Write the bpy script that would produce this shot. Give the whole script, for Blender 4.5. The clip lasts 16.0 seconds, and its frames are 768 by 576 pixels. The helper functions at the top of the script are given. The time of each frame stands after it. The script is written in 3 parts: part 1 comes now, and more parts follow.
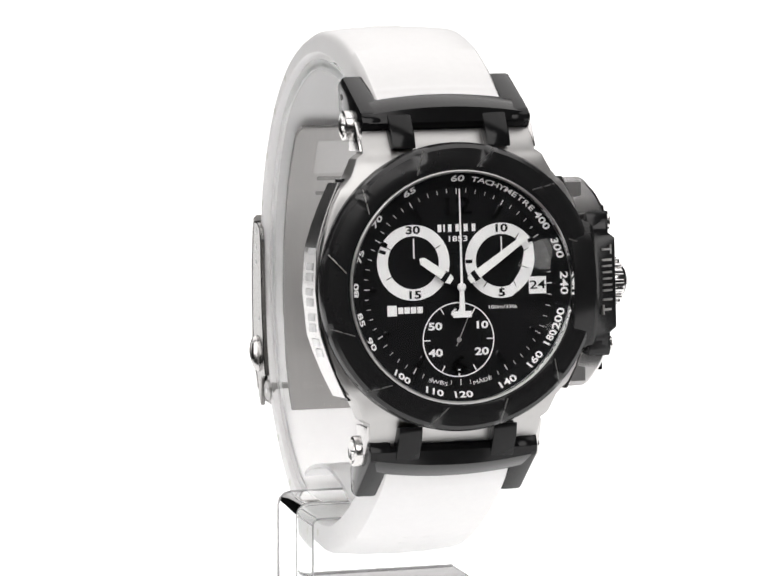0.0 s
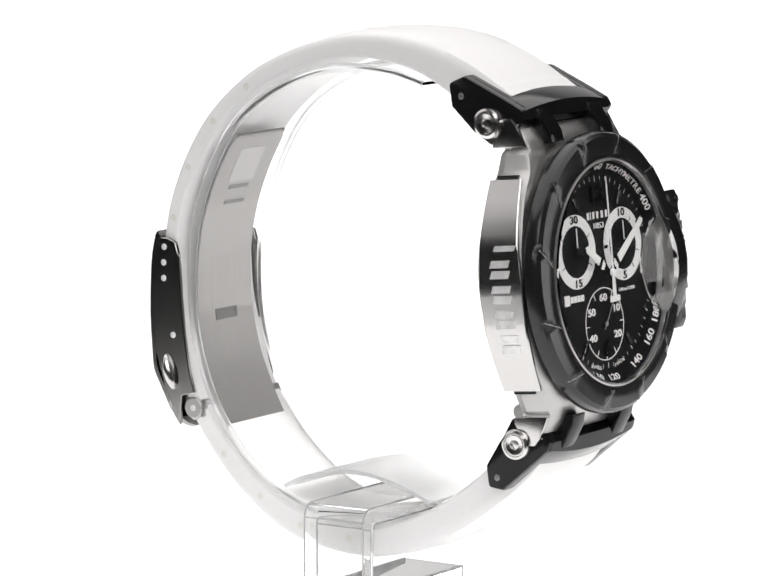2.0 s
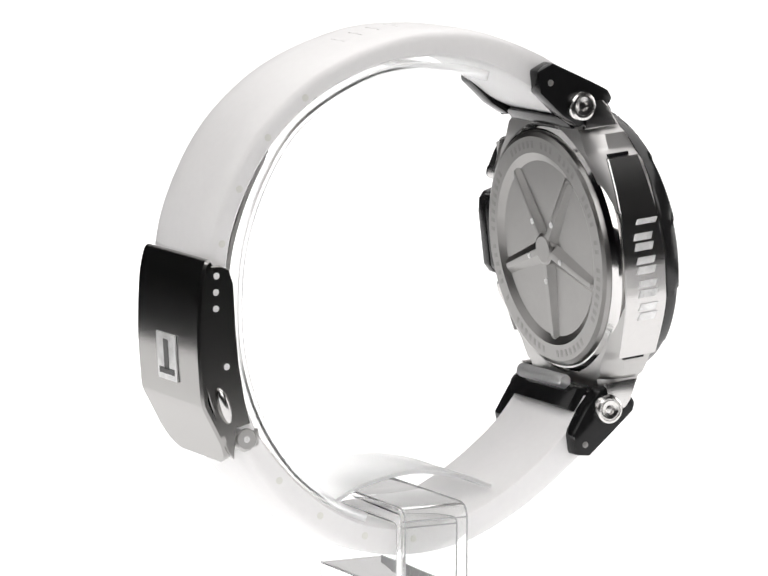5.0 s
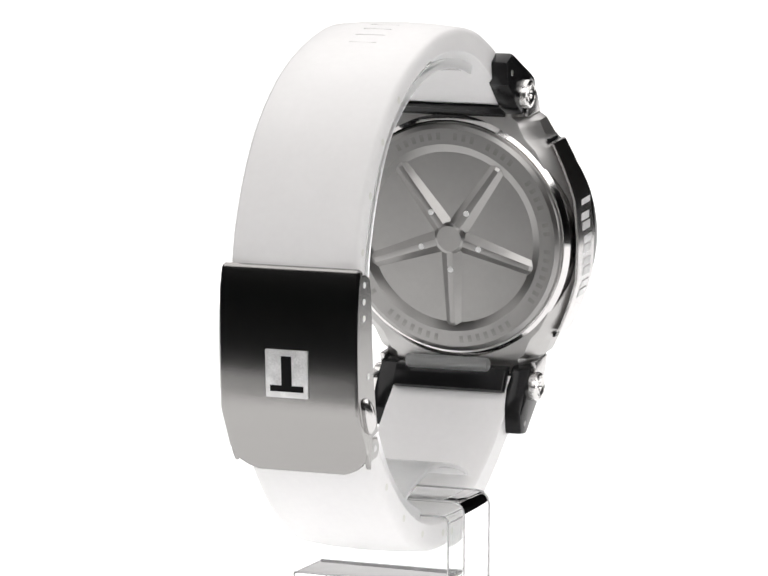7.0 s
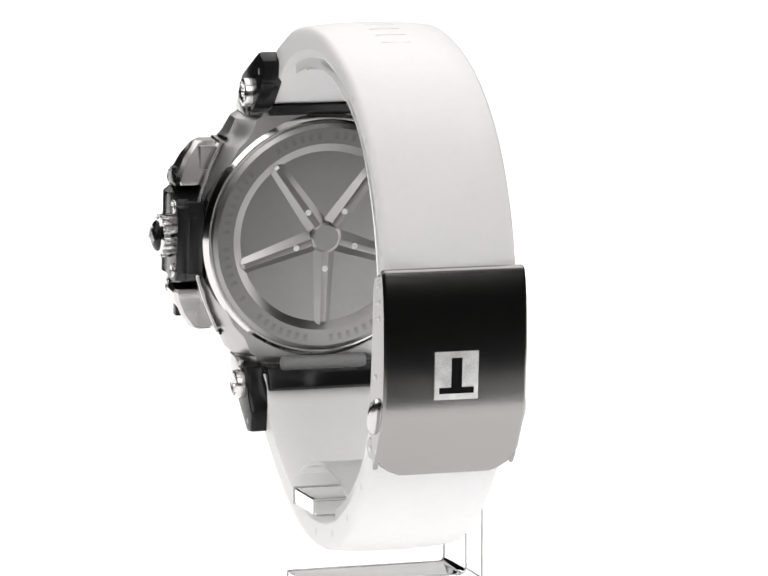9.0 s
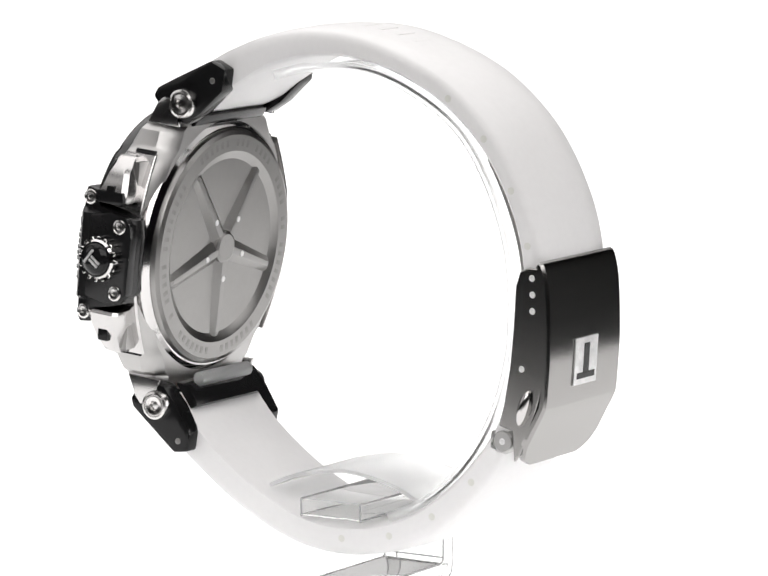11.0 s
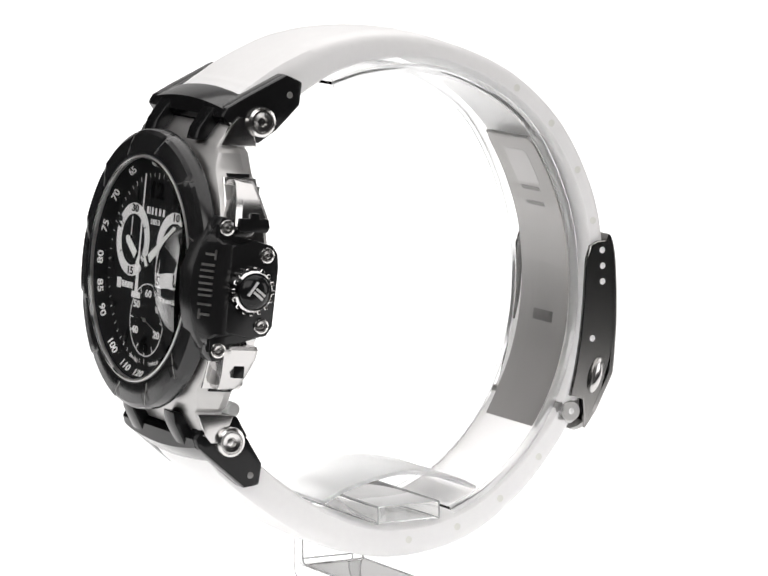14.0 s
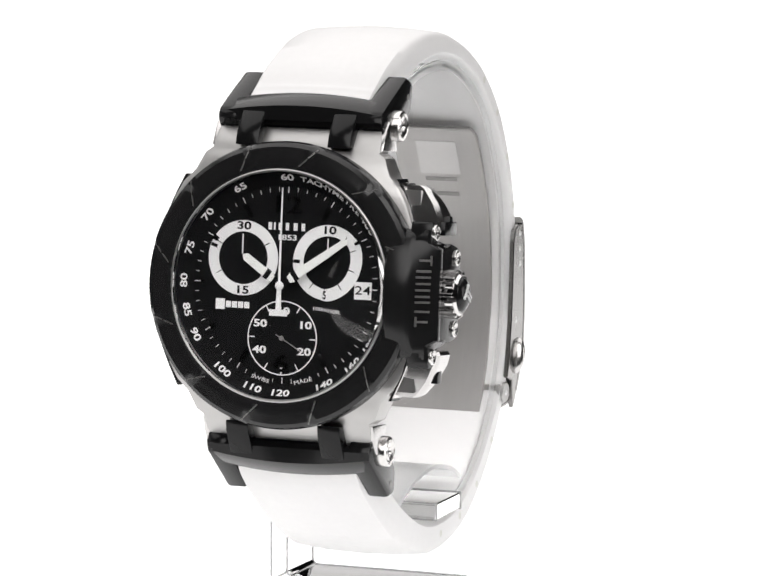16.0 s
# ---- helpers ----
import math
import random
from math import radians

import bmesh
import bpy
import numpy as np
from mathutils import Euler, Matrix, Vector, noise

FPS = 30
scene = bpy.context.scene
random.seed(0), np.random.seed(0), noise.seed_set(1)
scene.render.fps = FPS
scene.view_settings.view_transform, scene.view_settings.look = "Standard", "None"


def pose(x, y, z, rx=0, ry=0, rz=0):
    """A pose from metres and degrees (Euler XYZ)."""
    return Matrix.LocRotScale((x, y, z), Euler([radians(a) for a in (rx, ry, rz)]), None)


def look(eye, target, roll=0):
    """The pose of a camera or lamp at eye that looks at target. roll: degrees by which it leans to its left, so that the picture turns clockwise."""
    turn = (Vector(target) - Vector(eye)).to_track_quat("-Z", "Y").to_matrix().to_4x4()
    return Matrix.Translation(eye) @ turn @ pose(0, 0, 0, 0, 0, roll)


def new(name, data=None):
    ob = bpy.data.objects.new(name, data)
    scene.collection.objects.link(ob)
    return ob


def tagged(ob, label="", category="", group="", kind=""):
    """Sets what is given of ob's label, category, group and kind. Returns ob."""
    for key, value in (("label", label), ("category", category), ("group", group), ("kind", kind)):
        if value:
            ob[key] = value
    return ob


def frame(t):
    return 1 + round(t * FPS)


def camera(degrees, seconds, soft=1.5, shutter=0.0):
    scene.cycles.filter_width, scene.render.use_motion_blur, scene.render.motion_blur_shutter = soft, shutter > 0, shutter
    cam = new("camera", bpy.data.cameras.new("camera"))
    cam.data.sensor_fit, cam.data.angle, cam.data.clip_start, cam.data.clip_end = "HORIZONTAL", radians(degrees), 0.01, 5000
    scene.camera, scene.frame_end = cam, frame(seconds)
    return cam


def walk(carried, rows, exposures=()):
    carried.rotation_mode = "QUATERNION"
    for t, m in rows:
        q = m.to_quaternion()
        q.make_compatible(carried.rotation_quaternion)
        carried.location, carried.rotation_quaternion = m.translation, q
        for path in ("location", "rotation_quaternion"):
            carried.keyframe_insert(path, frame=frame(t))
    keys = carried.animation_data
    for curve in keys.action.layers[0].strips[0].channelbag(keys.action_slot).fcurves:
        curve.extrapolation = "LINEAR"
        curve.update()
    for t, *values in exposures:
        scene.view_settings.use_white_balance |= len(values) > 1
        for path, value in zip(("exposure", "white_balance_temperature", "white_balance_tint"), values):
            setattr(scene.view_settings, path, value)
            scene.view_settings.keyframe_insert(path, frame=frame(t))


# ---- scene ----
cam = camera(9.893, 16.0, soft=1.6)
# the turntable's axis is the world's z axis; the table top is z = 0; the camera stands still on its tripod
LIFT = 0.0518
CAM = pose(0.00048, -0.660, 0.0858 + LIFT, 90 - 7.855, 0, 0) @ pose(0, 0, 0, 0, 0, 0.139)
walk(cam, [(0, CAM), (16, CAM)])

# ---- light: a white product table under softboxes in a dark room ----
world = bpy.data.worlds.new("studio_room")
scene.world = world
world.use_nodes = True
world.node_tree.nodes["Background"].inputs[0].default_value = (0.9, 0.93, 1.0, 1)
world.node_tree.nodes["Background"].inputs[1].default_value = 0.03


def softbox(name, eye, target, w, h, watts):
    lamp = bpy.data.lights.new(name, "AREA")
    lamp.shape, lamp.size, lamp.size_y, lamp.energy, lamp.color = "RECTANGLE", w, h, watts, (1.0, 0.98, 0.97)
    ob = new(name, lamp)
    ob.matrix_world = look(eye, target)
    return ob


softbox("softbox_overhead", (0, 0.55, 1.15), (0, 0.55, 0), 2.2, 2.2, 25.5)
softbox("softbox_front", (0, -1.0, 0.78), (0, 0, 0.05), 1.3, 0.8, 9)
softbox("softbox_side", (0.95, 0.02, 0.14), (0, 0, 0.06), 0.42, 0.5, 1.55)
softbox("softbox_far_side", (-1.0, 0.05, 0.50), (0, 0, 0.06), 0.8, 0.6, 1.5)
scene.view_settings.exposure = 0.0


# ---- materials ----
def material(name, colour, rough=0.5, metal=0.0, noise_scale=900, vary=0.06, bump=0.0, bump_scale=2500, stretch=(1, 1, 1),
             rough_vary=0.0, transmission=0.0, ior=1.45, sheen=0.0, coat=0.0, subsurface=0.0):
    m = bpy.data.materials.new(name)
    m.use_nodes = True
    nt = m.node_tree
    b = nt.nodes["Principled BSDF"]
    b.inputs["Roughness"].default_value, b.inputs["Metallic"].default_value = rough, metal
    b.inputs["Transmission Weight"].default_value, b.inputs["IOR"].default_value = transmission, ior
    b.inputs["Coat Weight"].default_value = coat
    b.inputs["Coat Roughness"].default_value = 0.12
    b.inputs["Subsurface Weight"].default_value = subsurface
    b.inputs["Subsurface Radius"].default_value = (0.005, 0.005, 0.005)
    tc = nt.nodes.new("ShaderNodeTexCoord")
    mp = nt.nodes.new("ShaderNodeMapping")
    mp.inputs["Scale"].default_value = stretch
    nt.links.new(tc.outputs["Object"], mp.inputs["Vector"])

    def grain(scale, detail=4):
        n = nt.nodes.new("ShaderNodeTexNoise")
        n.inputs["Scale"].default_value, n.inputs["Detail"].default_value = scale, detail
        nt.links.new(mp.outputs["Vector"], n.inputs["Vector"])
        return n

    if vary:
        coarse, fine = grain(noise_scale * 0.12), grain(noise_scale)
        mix = nt.nodes.new("ShaderNodeMix")
        mix.inputs["Factor"].default_value = 0.5
        nt.links.new(coarse.outputs["Fac"], mix.inputs["A"])
        nt.links.new(fine.outputs["Fac"], mix.inputs["B"])
        ramp = nt.nodes.new("ShaderNodeValToRGB")
        ramp.color_ramp.elements[0].position, ramp.color_ramp.elements[1].position = 0.3, 0.7
        ramp.color_ramp.elements[0].color = (*[c * (1 - vary) for c in colour], 1)
        ramp.color_ramp.elements[1].color = (*[min(1, c * (1 + vary)) for c in colour], 1)
        nt.links.new(mix.outputs["Result"], ramp.inputs["Fac"])
        nt.links.new(ramp.outputs["Color"], b.inputs["Base Color"])
    else:
        b.inputs["Base Color"].default_value = (*colour, 1)
    if rough_vary:
        r = grain(noise_scale * 0.5)
        rr = nt.nodes.new("ShaderNodeMapRange")
        rr.inputs["To Min"].default_value, rr.inputs["To Max"].default_value = max(0.0, rough - rough_vary), rough + rough_vary
        nt.links.new(r.outputs["Fac"], rr.inputs["Value"])
        nt.links.new(rr.outputs["Result"], b.inputs["Roughness"])
    if bump:
        n = grain(bump_scale, 2)
        bp = nt.nodes.new("ShaderNodeBump")
        bp.inputs["Strength"].default_value, bp.inputs["Distance"].default_value = bump, 0.0001
        nt.links.new(n.outputs["Fac"], bp.inputs["Height"])
        nt.links.new(bp.outputs["Normal"], b.inputs["Normal"])
    return m


RUBBER = material("white_silicone_rubber", (0.80, 0.795, 0.795), 0.42, vary=0.02, bump=0.12, bump_scale=4000, subsurface=0.85)
RUBBER_PIT = material("rubber_pit_grey", (0.7, 0.7, 0.66), 0.6, vary=0.05)
FLANK = material("flank_steel", (0.58, 0.57, 0.565), 0.2, 1.0, vary=0.02, rough_vary=0.03)
STEEL = material("polished_steel", (0.66, 0.65, 0.645), 0.1, 1.0, vary=0.03, rough_vary=0.04, noise_scale=500)
BRUSHED = material("brushed_steel", (0.32, 0.314, 0.307), 0.17, 1.0, vary=0.02, stretch=(0.04, 1, 1), noise_scale=14000, bump=0.02,
                   bump_scale=20000, rough_vary=0.03)
BACKSTEEL = material("turned_steel", (0.30, 0.295, 0.289), 0.3, 1.0, vary=0.04, bump=0.03, bump_scale=9000, rough_vary=0.04)
SCREW = material("screw_steel", (0.66, 0.65, 0.64), 0.2, 1.0, vary=0.06, rough_vary=0.06)
BLADE_STEEL = material("dull_blade_steel", (0.42, 0.41, 0.402), 0.48, 1.0, vary=0.04, stretch=(1, 0.05, 0.05), noise_scale=9000, rough_vary=0.05)
SATIN = material("satin_steel", (0.47, 0.464, 0.458), 0.38, 1.0, vary=0.03, bump=0.04, bump_scale=9000, rough_vary=0.04)
BLACK = material("black_coated_steel", (0.009, 0.009, 0.0095), 0.13, 0.0, vary=0.1, rough_vary=0.05, ior=1.33)
GUARD = material("satin_black_coating", (0.011, 0.011, 0.0115), 0.2, 0.0, vary=0.1, rough_vary=0.06, ior=1.4, bump=0.02, bump_scale=9000)
BEZEL = material("black_bezel_coating", (0.013, 0.013, 0.0135), 0.19, 0.0, vary=0.1, rough_vary=0.06, ior=1.5)
GROOVE = material("engraved_line_grey", (0.24, 0.236, 0.23), 0.35, 0.8, vary=0.15)
DIAL = material("matt_black_dial", (0.006, 0.006, 0.0065), 0.6, vary=0.15, bump=0.05, bump_scale=9000, ior=1.15)
GLOSS = material("gloss_black_marker", (0.13, 0.13, 0.135), 0.14, 1.0, vary=0.05)
WHITE = material("white_dial_print", (0.82, 0.82, 0.82), 0.5, vary=0.03)
LUME = material("white_luminous_fill", (0.80, 0.81, 0.79), 0.45, vary=0.03)
PLAQUE = material("frosted_silver_plaque", (0.75, 0.75, 0.75), 0.5, 0.8, vary=0.25, noise_scale=5000, bump=0.5, bump_scale=6000)
GLASS = material("sapphire_crystal", (1, 1, 1), 0.0, vary=0, transmission=1.0, ior=1.5)
FROST = material("sawn_acrylic_edge", (0.97, 0.975, 0.975), 0.3, vary=0.02, transmission=0.9, ior=1.12)
# grey of the rods that imitate dark reflections on the stand's edges
EDGE = material("painted_edge_reflection", (0.6, 0.6, 0.605), 0.15, vary=0.25, noise_scale=300, transmission=0.5, ior=1.3)
FILM = material("thin_clear_film", (1.0, 1.0, 1.0), 0.02, vary=0, transmission=1.0, ior=1.08)
ACRYLIC = material("clear_acrylic", (0.985, 0.99, 0.985), 0.015, vary=0, transmission=1.0, ior=1.15)
TABLE = material("white_glow_table", (0.88, 0.88, 0.88), 0.7, vary=0.01, noise_scale=60)
# glow added to the table top so that the ground renders pure white
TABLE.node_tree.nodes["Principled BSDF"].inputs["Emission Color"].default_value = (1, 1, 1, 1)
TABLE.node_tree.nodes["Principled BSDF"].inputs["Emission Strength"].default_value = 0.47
PAPER = material("white_paper", (0.7, 0.7, 0.7), 0.8, vary=0.02, noise_scale=80)
DARK = material("dark_room_paint", (0.09, 0.09, 0.092), 0.8, vary=0.2, noise_scale=10)

# ---- building helpers; all lengths of the watch are millimetres, made metres when a part is linked ----
TILT = radians(5.6)
# the case's own space: u to 3 o'clock, v to 12 o'clock, w out of the dial; dial centre at the origin
CASE = Matrix(((1, 0, 0, 0), (0, math.sin(TILT), -math.cos(TILT), -38.1), (0, math.cos(TILT), math.sin(TILT), 0), (0, 0, 0, 1)))
MM = Matrix.Scale(0.001, 4)


def mesh_of(name, bm, mat, space=None, smooth=35):
    bmesh.ops.remove_doubles(bm, verts=bm.verts, dist=1e-5)
    bmesh.ops.recalc_face_normals(bm, faces=bm.faces)
    if space is not None:
        bm.transform(space)
    bm.transform(MM)
    me = bpy.data.meshes.new(name)
    for e in bm.edges:
        e.smooth = len(e.link_faces) == 2 and e.calc_face_angle(0) < radians(smooth)
    for f in bm.faces:
        f.smooth = smooth > 0
    bm.to_mesh(me)
    bm.free()
    me.materials.append(mat)
    return me


def part(name, bm, mat, parent, label="", space=None, smooth=35):
    ob = new(name, mesh_of(name, bm, mat, space, smooth))
    ob.parent = parent
    return tagged(ob, label) if label else ob


def bevelled(bm, width, segments=2, angle=30):
    if width:
        edges = [e for e in bm.edges if len(e.link_faces) == 2 and e.calc_face_angle(0) > radians(angle)]
        bmesh.ops.bevel(bm, geom=edges, offset=width, segments=segments, affect="EDGES", profile=0.6, clamp_overlap=True)
    return bm


def lathe(profile, n=96, closed=True, bm=None, start=0.0, sweep=360.0):
    """Turns (radius, height) pairs round the third axis."""
    bm = bm or bmesh.new()
    full = sweep >= 360
    steps = n if full else n + 1
    rings = []
    for r, h in profile:
        if r < 1e-6:
            rings.append([bm.verts.new((0, 0, h))])
        else:
            rings.append([bm.verts.new((r * math.cos(a), r * math.sin(a), h))
                          for a in (radians(start + sweep * i / n) for i in range(steps))])
    pairs = list(zip(rings, rings[1:]))
    if closed and len(rings[0]) > 1 and len(rings[-1]) > 1:
        pairs.append((rings[-1], rings[0]))
    for p, q in pairs:
        for i in range(n):
            j = (i + 1) % steps
            a, b = p[i % len(p)], p[j % len(p)]
            c, d = q[j % len(q)], q[i % len(q)]
            vs = [v for k, v in enumerate((a, b, c, d)) if v not in (a, b, c, d)[:k]]
            if len(vs) > 2:
                bm.faces.new(vs)
    return bm


def prism(poly, lo, hi, axis="z", bevel=0.0, segments=2, bm=None):
    """A plate of the outline poly between lo and hi along an axis. Outline in (x, y) for z, (y, z) for x."""
    own = bmesh.new()
    place = (lambda a, b, h: (a, b, h)) if axis == "z" else (lambda a, b, h: (h, a, b))
    low = [own.verts.new(place(a, b, lo)) for a, b in poly]
    high = [own.verts.new(place(a, b, hi)) for a, b in poly]
    own.faces.new(low[::-1])
    own.faces.new(high)
    for i in range(len(poly)):
        j = (i + 1) % len(poly)
        own.faces.new((low[i], low[j], high[j], high[i]))
    bmesh.ops.recalc_face_normals(own, faces=own.faces)
    bevelled(own, bevel, segments)
    if bm is None:
        return own
    me = bpy.data.meshes.new("piece")
    own.to_mesh(me)
    own.free()
    bm.from_mesh(me)
    bpy.data.meshes.remove(me)
    return bm


def box(x0, x1, y0, y1, z0, z1, bevel=0.0, bm=None, segments=2):
    return prism([(x0, y0), (x1, y0), (x1, y1), (x0, y1)], z0, z1, "z", bevel, segments, bm)


def loft(rows, bm=None, close=False):
    """Joins rows of points (closed sections) into a skin, capped at both ends."""
    bm = bm or bmesh.new()
    rings = [[bm.verts.new(p) for p in row] for row in rows]
    n = len(rings[0])
    for p, q in zip(rings, rings[1:]):
        for i in range(n):
            j = (i + 1) % n
            bm.faces.new((p[i], p[j], q[j], q[i]))
    bm.faces.new(rings[0][::-1])
    bm.faces.new(rings[-1])
    return bm


def curve(points, steps=8):
    """A smooth line (Catmull-Rom) through a few points."""
    out, n = [], len(points)
    for i in range(n - 1):
        p = [Vector(points[max(0, min(n - 1, i + k))]) for k in (-1, 0, 1, 2)]
        for s in range(steps):
            t = s / steps
            out.append(0.5 * (2 * p[1] + (p[2] - p[0]) * t + (2 * p[0] - 5 * p[1] + 4 * p[2] - p[3]) * t * t
                              + (3 * p[1] - p[0] - 3 * p[2] + p[3]) * t ** 3))
    return out + [Vector(points[-1])]


def blend(table, x):
    """Reads a value at x off a table of (x, value) rows, in straight steps."""
    for (a, p), (b, q) in zip(table, table[1:]):
        if x <= b:
            return p + (q - p) * max(0.0, (x - a) / (b - a))
    return table[-1][1]


def strip(line, section, bm=None):
    """Sweeps a band along a line in the y-z plane. section(s) gives (x, height over the line) pairs at the share s of its length."""
    rows, n = [], len(line)
    for i, p in enumerate(line):
        d = (line[min(n - 1, i + 1)] - line[max(0, i - 1)]).normalized()
        up = Vector((-d.y, d.x))
        rows.append([(x, *(p + up * h)) for x, h in section(i / (n - 1))])
    return loft(rows, bm)


def lettering(words, size, mat, parent, m, name="numeral", depth=0.03, bold=0.0, label=""):
    """Words in the built-in font, centred, laid on the surface that m (millimetres) places; z is out of the surface."""
    cu = bpy.data.curves.new("words", "FONT")
    cu.body, cu.size, cu.align_x, cu.align_y, cu.extrude, cu.offset, cu.resolution_u = words, size, "CENTER", "CENTER", depth, bold, 3
    ob = new("words", cu)
    me = bpy.data.meshes.new_from_object(ob.evaluated_get(bpy.context.evaluated_depsgraph_get()))
    bpy.data.objects.remove(ob)
    bpy.data.curves.remove(cu)
    me.name = name
    me.transform(MM @ m @ Matrix.Diagonal((1.26, 0.88, 1, 1)))
    me.materials.clear()
    me.materials.append(mat)
    made = new(name, me)
    made.parent = parent
    return tagged(made, label) if label else made


# the dial lies a little below the case's datum
FACE = CASE @ pose(0.15, 0, -0.5)


def at(u, v, w=0.0, turn=0.0):
    return FACE @ pose(u, v, w, 0, 0, turn)


# ---- the setting ----
TABLE_LINE = [(-112, 0), (0, 0), (200, 0), (500, 0), (900, 0), (1400, 0)]
WALL_LINE = [(1404 + 420 * math.sin(radians(a)), 420 - 420 * math.cos(radians(a))) for a in range(0, 91, 10)] + [(1824, 1500)]


def sheet(line):
    rows = []
    for y, z in line:
        half, up = blend([(0, 195), (200, 225), (1400, 800), (1800, 800)], y), z > 400
        rows.append([(-half, y, z), (half, y, z), (half, y + 20 * up, z - 20 * (not up)), (-half, y + 20 * up, z - 20 * (not up))])
    return loft(rows)


# table top with the added glow, no lamp stands below it
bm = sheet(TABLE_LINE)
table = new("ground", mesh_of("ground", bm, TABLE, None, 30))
tagged(table, "white table top with an added glow", "table top", kind="structure")
sweep_sheet = new("backdrop", mesh_of("backdrop", sheet(WALL_LINE), PAPER, None, 30))
tagged(sweep_sheet, "white paper sweep curving up behind the table", "backdrop", kind="structure")
bm = bmesh.new()
box(-4000, 4000, -4000, 4000, -420, -400, bm=bm)
floor = new("floor", mesh_of("floor", bm, DARK))
tagged(floor, "dark studio floor below the white table", "floor", kind="structure")
for name, (x0, x1, y0, y1) in (("wall_south", (-4000, 4000, -4000, -3900)), ("wall_north", (-4000, 4000, 3900, 4000)),
                               ("wall_west", (-4000, -3900, -3900, 3900)), ("wall_east", (3900, 4000, -3900, 3900))):
    wall = new(name, mesh_of(name, box(x0, x1, y0, y1, -400, 2600), DARK))
    tagged(wall, "dark painted studio wall", "wall", kind="structure")
ceiling = new("ceiling", mesh_of("ceiling", box(-4000, 4000, -4000, 4000, 2600, 2700), DARK))
tagged(ceiling, "dark studio ceiling", "ceiling", kind="structure")

# ---- the wristwatch ----
watch = new("wristwatch")
tagged(watch, "black and steel chronograph wristwatch with white rubber strap, on acrylic stand", "watch")


def mid_case():
    half = [(0, 20.4), (5, 20.0), (9, 19.0), (12, 18.0), (14.2, 16.8), (15.2, 15.8), (16, 15.1), (17.5, 14.4), (18.5, 14.0), (19.2, 13.0), (22.4, 12.8), (23.2, 12.5)]
    front = [(0, -0.7), (14, -0.9), (17, -1.5), (20, -2.6), (23.2, -4.8)]
    back = [(0, -8.9), (17, -8.9), (20, -8.6), (23.2, -7.0)]
    rows = []
    steps = [-23.2, -22.8, -22.4, -21, -20, -19.2, -18.5, -17.5, -16.6, -16, -15.6, -15.2, -14.7, -14.2, -13, -12, -10.5, -9, -7, -5, -2.5]
    for v in steps + [0] + [-s for s in reversed(steps)]:
        h, f, b = blend(half, abs(v)), blend(front, abs(v)), blend(back, abs(v))
        side = [(h - 0.9, f), (h - 0.25, f - 0.25), (h, f - 0.9), (h - 0.1, b + 3.0), (h - 1.1, b + 1.5), (h - 2.8, b + 0.4)]
        rows.append([(-x, v, w) for x, w in side] + [(x, v, w) for x, w in reversed(side)])
    return loft(rows)


case = part("case", mid_case(), SATIN, watch, "satin and polished steel middle case with lugs", CASE, 28)


def side_band(sign, v0, v1, w_out, w_in, lift, thick=0.5):
    """A plate that follows the curve of the case's flank."""
    half = [(0, 20.4), (6.2, 19.95), (9.2, 19.0), (12, 17.9), (15.6, 16.2)]
    rows, n = [], 24
    for i in range(n + 1):
        v = v0 + (v1 - v0) * i / n
        h = blend(half, abs(v)) + lift
        a, b = blend(w_out, v), blend(w_in, v)
        rows.append([(sign * (h - thick), v, a), (sign * (h - 0.12), v, a), (sign * h, v, a - 0.15), (sign * h, v, b + 0.15),
                     (sign * (h - 0.12), v, b), (sign * (h - thick), v, b)])
    return loft(rows)


OUT = [(-15.4, -1.5), (-8, -0.9), (0, -0.8), (6, -1.3), (15.4, -2.0)]
INN = [(-15.4, -7.6), (0, -8.0), (15.4, -7.2)]
plate = part("flank_plate", side_band(-1, -15.2, 15.2, OUT, INN, 0.35), FLANK, case, "mirror-polished steel flank plate", CASE, 28)
# plain raised bars stand for the emblem on the flank


def flank_bar(v0, v1, w0, w1):
    part("emblem_bar", side_band(-1, v0, v1, [(v0, w1 - 0.2), (v1, w1 + 0.2)], [(v0, w0 - 0.2), (v1, w0 + 0.2)], 0.5, 0.4), PLAQUE, case, "", CASE, 28)


flank_bar(5.3, 6.1, -5.2, -1.7)
for k, (v0, v1) in enumerate(((1.4, 4.0), (-2.2, 0.4), (-5.8, -3.2), (-9.4, -6.8))):
    lean = 0.1 * k
    flank_bar(v0, v0 + 1.15, -5.9 + lean, -2.8 + lean)
    flank_bar(v1 - 1.05, v1, -5.9 + lean, -2.8 + lean)
for side in (-1, 1):
    for sign in (1, -1):
        v0, v1 = sorted((15.25 * sign, 15.75 * sign))
        part("flank_slot", side_band(side, v0, v1, [(-16, -3.0), (16, -3.0)], [(-16, -6.6), (16, -6.6)], -0.42, 0.4), BLACK, case, "dark joint at the end of the flank", CASE, 28)
# the right flank, behind the crown guard
part("flank_plate", side_band(1, -15.2, 15.2, OUT, INN, 0.25), FLANK, case, "mirror-polished steel flank plate", CASE, 28)

